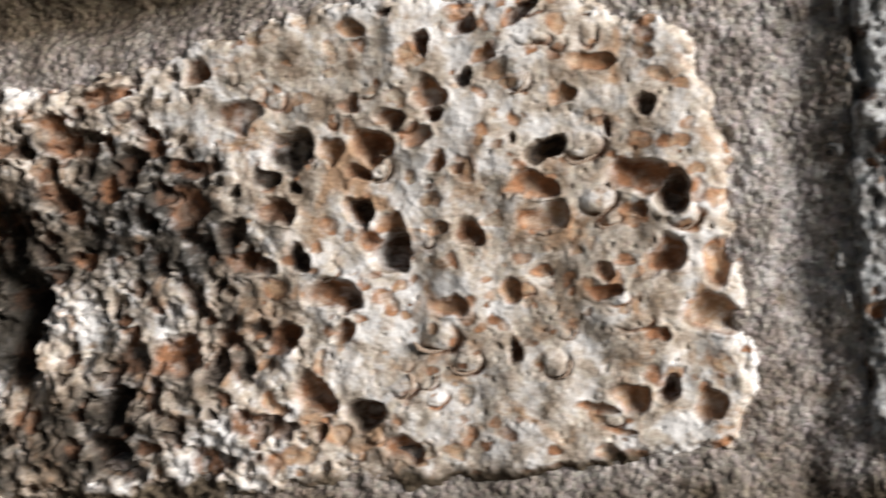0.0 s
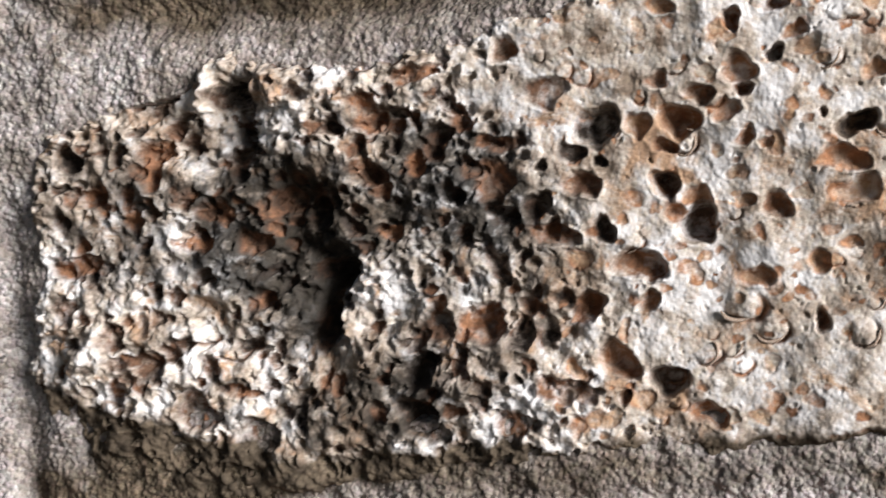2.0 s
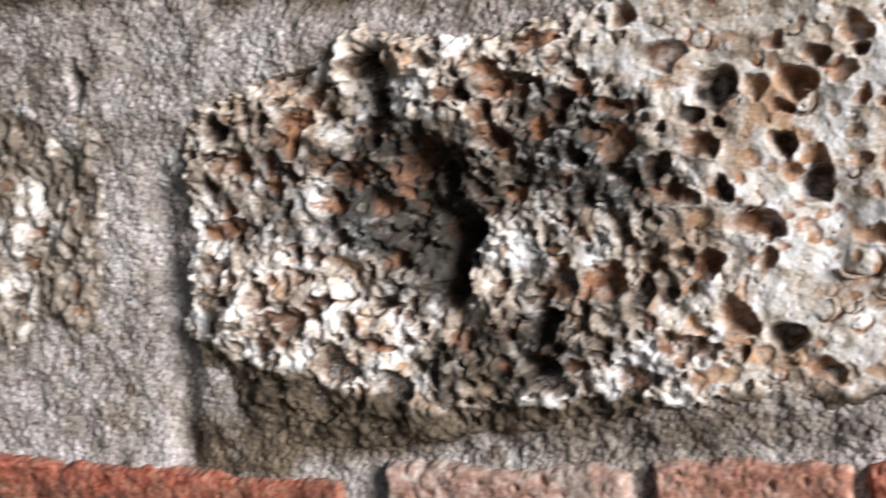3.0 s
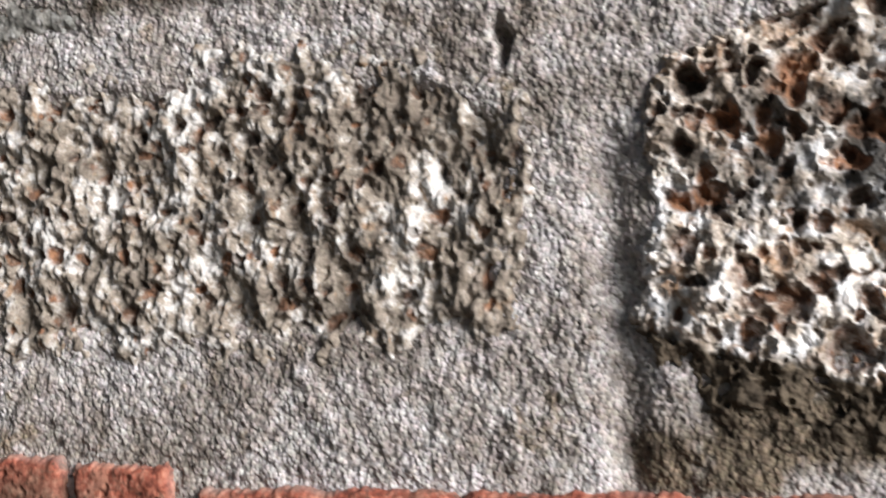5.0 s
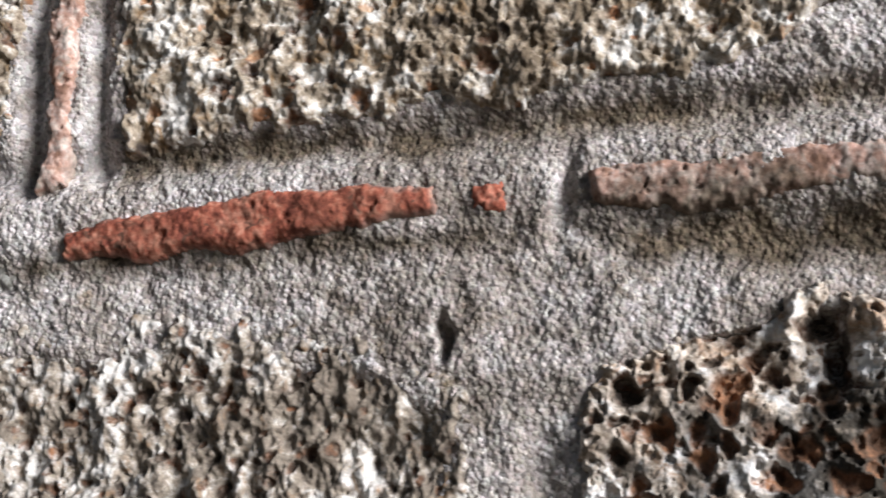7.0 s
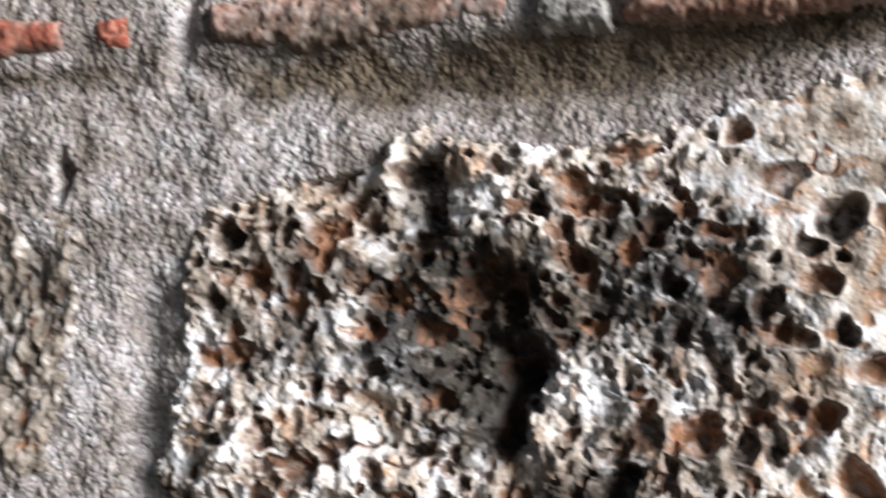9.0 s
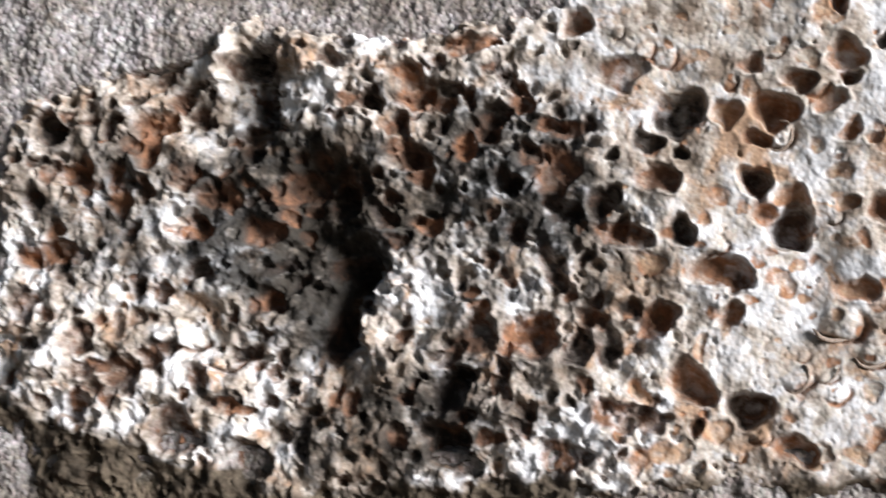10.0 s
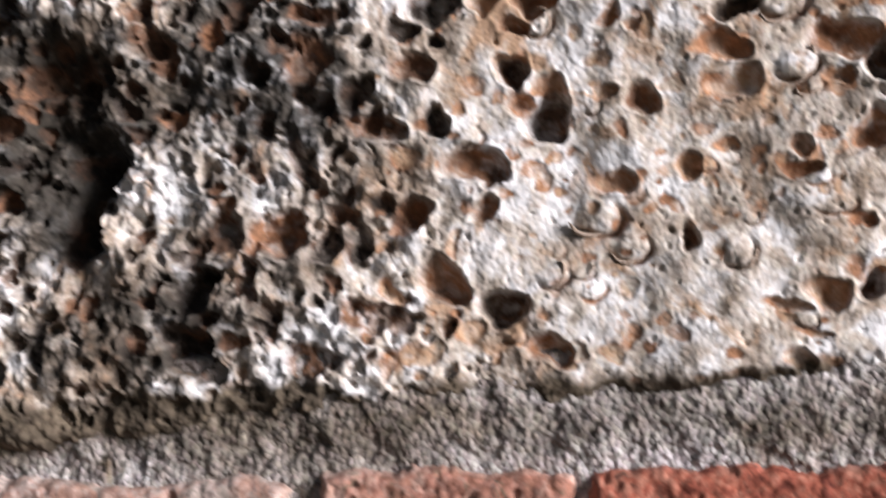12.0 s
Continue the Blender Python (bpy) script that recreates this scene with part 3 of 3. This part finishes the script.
    # DARK tones paint the shade of deep holes; rust and tan are shell
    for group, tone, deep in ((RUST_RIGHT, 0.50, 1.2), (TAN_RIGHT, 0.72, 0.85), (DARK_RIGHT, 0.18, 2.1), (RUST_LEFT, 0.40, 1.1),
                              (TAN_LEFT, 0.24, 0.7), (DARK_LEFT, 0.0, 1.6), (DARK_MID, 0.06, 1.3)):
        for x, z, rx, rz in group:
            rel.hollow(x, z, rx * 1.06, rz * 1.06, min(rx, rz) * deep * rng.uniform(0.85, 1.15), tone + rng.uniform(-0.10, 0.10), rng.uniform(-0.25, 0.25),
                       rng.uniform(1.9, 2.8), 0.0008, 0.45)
    for x, z, rx, rz in RAISED_RIGHT + RAISED_LEFT:
        rel.cast(x, z, rx, rz, min(rx, rz) * 0.28, rng.uniform(0.2, 0.5))
    for _ in range(30):
        r = rng.uniform(0.003, 0.007)
        rel.cast(rng.uniform(0.19, 0.44), rng.uniform(-0.1, 0.14), r, r * rng.uniform(0.5, 0.9), r * 0.2, rng.uniform(0.2, 0.8))
    # dark stone and the valley's shade painted as one tint, stronger on the shelf
    shaded_crust = np.maximum(np.clip(inside(X, Z, SHADED_CRUST) / 0.030 + 0.35, 0, 1), 0.9 * np.clip(inside(X, Z, LOW_SHADED_CRUST) / 0.025 + 0.35, 0, 1))
    shaded_crust = np.clip(1.55 * shaded_crust + 2.2 * fbm(X, Z, 0.020, 5, 11, 0.65) * np.clip(3 * shaded_crust, 0, 1) - 0.25 + 0.5 * shelf * shaded_crust, 0, 1)
    film = (np.clip(inside(X, Z, LEFT_FILM) / 0.03 + 0.3, 0, 1) + 0.75 * np.clip(inside(X, Z, MIDDLE_FILM) / 0.03 + 0.3, 0, 1)) * np.clip(0.55 + 2.4 * fbm(X, Z, 0.016, 5, 7, 0.68), 0, 1)
    rel.crust_shade = 0.95 * shaded_crust * shaded_crust * (3 - 2 * shaded_crust) * np.clip(0.92 + 0.5 * shelf + 2.0 * fbm(X, Z, 0.009, 4, 1, 0.7), 0.1, 1)
    rel.crust_shade = np.maximum(rel.crust_shade, 0.80 * np.clip(film, 0, 1))
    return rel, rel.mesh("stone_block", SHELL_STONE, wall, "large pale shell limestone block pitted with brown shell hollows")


block_relief, block = shell_block()


def shell_rim(seed, sweep):
    """A broken shell edge: a thin curved strip of a bowl, thick in the middle, thin at its tips."""
    rng = np.random.RandomState(seed)
    bm, n, ring = bmesh.new(), 12, []
    for i in range(n + 1):
        a = radians(sweep) * (i / n - 0.5) - math.pi / 2
        t = math.sin(math.pi * i / n) ** 0.6 + 0.05
        wob = 1 + 0.05 * rng.uniform(-1, 1)
        ring.append([bm.verts.new((r * wob * math.cos(a), y, r * wob * math.sin(a))) for r, y in
                     ((1.0, 0.0), (1.0 - 0.16 * t, -0.05 * t), (1.0 - 0.30 * t, 0.45), (1.0, 0.5))])
    for p, q in zip(ring, ring[1:]):
        for k in range(4):
            bm.faces.new((p[k], p[(k + 1) % 4], q[(k + 1) % 4], q[k]))
    bm.faces.new(ring[0]), bm.faces.new(ring[-1][::-1])
    bmesh.ops.recalc_face_normals(bm, faces=bm.faces[:])
    me = bpy.data.meshes.new("shell")
    bm.to_mesh(me)
    me.shade_smooth()
    me.materials.append(SHELL_SKIN)
    return me


def shells():
    rng = np.random.RandomState(8)
    kinds = [shell_rim(s, w) for s, w in ((1, 150), (2, 200), (3, 110), (4, 240))]
    for x, z, rx, rz in RAISED_RIGHT:
        ob = new("shell", kinds[rng.randint(4)])
        i, j = np.searchsorted(block_relief.xs, x), np.searchsorted(block_relief.zs, z)
        y = float(np.percentile(block_relief.Y[max(j - 25, 0):j + 25, max(i - 25, 0):i + 25], 25))
        ob.matrix_world = pose(x, y + 0.0012, z + Z0, rng.uniform(-14, 14), rng.uniform(-70, -10), rng.uniform(-14, 14)) @ Matrix.Diagonal((rx * 1.02, min(rx, rz) * 0.8, rz * 1.02, 1))
        ob.parent = block


shells()


# ---- the other stones ----
def weathered_block():
    rel = Relief(-0.75, -0.19, -0.118, 0.165, 0.0010)
    X, Z = rel.X, rel.Z
    rel.outline(WEATHERED, 0.03, 0.026, 0.014, 4)
    rel.Y += 0.006 + 0.008 * fbm(X, Z, 0.06, 3, 2) + 0.020 * fbm(X * 1.15, Z * 0.8, 0.019, 4, 10, 0.58)
    rel.Y -= 0.0030 * pebbles(rel.wx * 1.1, rel.wz * 0.85, 0.0120, 1)
    rel.fine = 0.0032 * fbm(X, Z, 0.007, 4, 1, 0.7)
    rng = np.random.RandomState(31)
    scatter(rel, rng, 1300, (-0.75, -0.2, -0.1, 0.15), (0.0020, 0.0060), (0.6, 1.1), None, None, 1.8)
    scatter(rel, rng, 420, (-0.75, -0.2, -0.1, 0.15), (0.003, 0.008), (0.8, 1.3), (0.0, 0.4), None, 1.8)
    return rel.mesh("stone_block", GREY_STONE, wall, "weathered grey-brown limestone block with a crumbling sandy face")


def plain_block(poly, material, seed, label, step=0.0011, pits=700, big=90, face=0.0, crack=None):
    xs, zs = [p[0] for p in poly], [p[1] for p in poly]
    box = (min(xs) - 0.012, max(xs) + 0.012, min(zs) - 0.012, max(zs) + 0.012)
    rel = Relief(*box, step)
    X, Z = rel.X, rel.Z
    rel.outline(poly, 0.014, 0.036, 0.028, seed)
    rel.Y += face + 0.010 * fbm(X, Z, 0.06, 3, seed) + 0.020 * fbm(X, Z, 0.019, 4, seed + 3, 0.62)
    rel.fine = 0.005 * fbm(X, Z, 0.006, 3, seed + 1, 0.7)
    if crack:
        rel.Y += 0.014 * np.exp(-(near_line(X + 0.012 * fbm(X, Z, 0.02, 4, seed), Z, crack) / 0.0028) ** 2)
    rng = np.random.RandomState(seed)
    scatter(rel, rng, pits, box, (0.0014, 0.005), (0.5, 1.1), None, None, 2.5)
    scatter(rel, rng, big, box, (0.003, 0.0095), (0.6, 1.1), (0.0, 0.9), None, 1.6)
    return rel.mesh("stone_block", material, wall, label)


weathered_block()
plain_block(UPPER_BLOCK, OCHRE_STONE, 41, "pale porous shell limestone block above the brick course", pits=1500, big=160)
plain_block(SIDE_BLOCK, OCHRE_STONE, 47, "rusty shell limestone block beside an upright brick", pits=500, big=60)
plain_block(CRACKED_BLOCK, BLUE_STONE, 53, "cracked grey limestone block beside a wide mortar joint", pits=600, big=60, face=-0.004, crack=[(0.505, 0.17), (0.507, 0.12), (0.513, 0.09), (0.503, 0.065), (0.501, 0.0), (0.507, -0.06), (0.504, -0.12)])


# ---- bricks ----
def brick(poly, material, seed, label, face=-0.010, edge=0.009, rag=0.020, dirt=0.0):
    xs, zs = [p[0] for p in poly], [p[1] for p in poly]
    rel = Relief(min(xs) - 0.008, max(xs) + 0.008, min(zs) - 0.008, max(zs) + 0.008, 0.0011)
    X, Z = rel.X, rel.Z
    d = rel.outline(poly, edge, 0.022, rag, seed)
    rel.smear = np.clip(0.55 - d / 0.007 + 1.4 * fbm(X, Z, 0.05, 5, seed + 4, 0.55), 0, 1)  # mortar smeared over its face
    mid = (min(zs) + max(zs)) / 2
    rel.grime_shade = np.clip(dirt + (mid - Z) * 40 * dirt + 3.0 * dirt * fbm(X, Z, 0.03, 5, seed + 6, 0.62), 0, 0.9)  # damp growth on its lower side
    rel.Y += face + 0.004 * fbm(X, Z, 0.03, 3, seed) + 0.005 * fbm(X, Z, 0.012, 4, seed + 2, 0.6)
    scatter(rel, np.random.RandomState(seed), 60, (min(xs), max(xs), min(zs), max(zs)), (0.0012, 0.0038), (0.4, 0.9), None, None, 2.0)
    return rel.mesh("brick", material, wall, label)


brick([(-0.52, 0.186), (-0.518, 0.205), (-0.423, 0.219), (-0.374, 0.224), (-0.247, 0.216), (-0.248, 0.194), (-0.343, 0.184), (-0.463, 0.181)],
      RED_BRICK, 3, "long worn red brick with a crumbled end", -0.005, 0.009, 0.016, 0.12)
brick(hull(-0.217, 0.204, 0.014, 0.012), RED_BRICK, 5, "small rounded orange brick fragment in the mortar", 0.0, 0.008, 0.008)
brick([(-0.158, 0.217), (-0.088, 0.222), (0.035, 0.222), (0.034, 0.192), (-0.088, 0.184), (-0.157, 0.189)], PINK_BRICK, 7, "pale pink brick smeared with mortar", -0.001, 0.009, 0.016, 0.5)
brick(hull(0.070, 0.201, 0.020, 0.018), LICHEN_GREY, 9, "small grey-green stone wedged between bricks", -0.006)
brick(hull(0.18, 0.203, 0.083, 0.017), SALMON_BRICK, 11, "reddish brick with a pale worn face", -0.006, 0.008, 0.014, 0.3)
brick([(-0.541, 0.229), (-0.515, 0.237), (-0.503, 0.42), (-0.532, 0.42)], PINK_BRICK, 13, "upright brick set between two stone blocks", 0.0)
brick(hull(-0.66, 0.195, 0.115, 0.03), LICHEN_GREY, 15, "grey mortar-smeared stone at the end of the brick course", 0.006)
for n, (x0, x1, top, lean, mat, text) in enumerate((
        (-0.74, -0.585, -0.125, -1.0, RED_BRICK, "red brick in the lower course"),
        (-0.578, -0.50, -0.135, -3.0, RED_BRICK, "broken red brick in the lower course"),
        (-0.485, -0.06, -0.160, -2.4, RED_BRICK, "long rough orange-red brick in the lower course"),
        (-0.03, 0.144, -0.155, 0.8, PINK_BRICK, "pale pink brick in the lower course"),
        (0.150, 0.276, -0.147, 1.2, SALMON_BRICK, "salmon brick in the lower course"),
        (0.281, 0.47, -0.145, 1.0, RED_BRICK, "red brick in the lower course"))):
    brick(hull((x0 + x1) / 2, top - 0.024, (x1 - x0) / 2, 0.024, lean), mat, 60 + n, text, -0.004, 0.007, 0.014, 0.4 if x0 < -0.1 else 0.05)
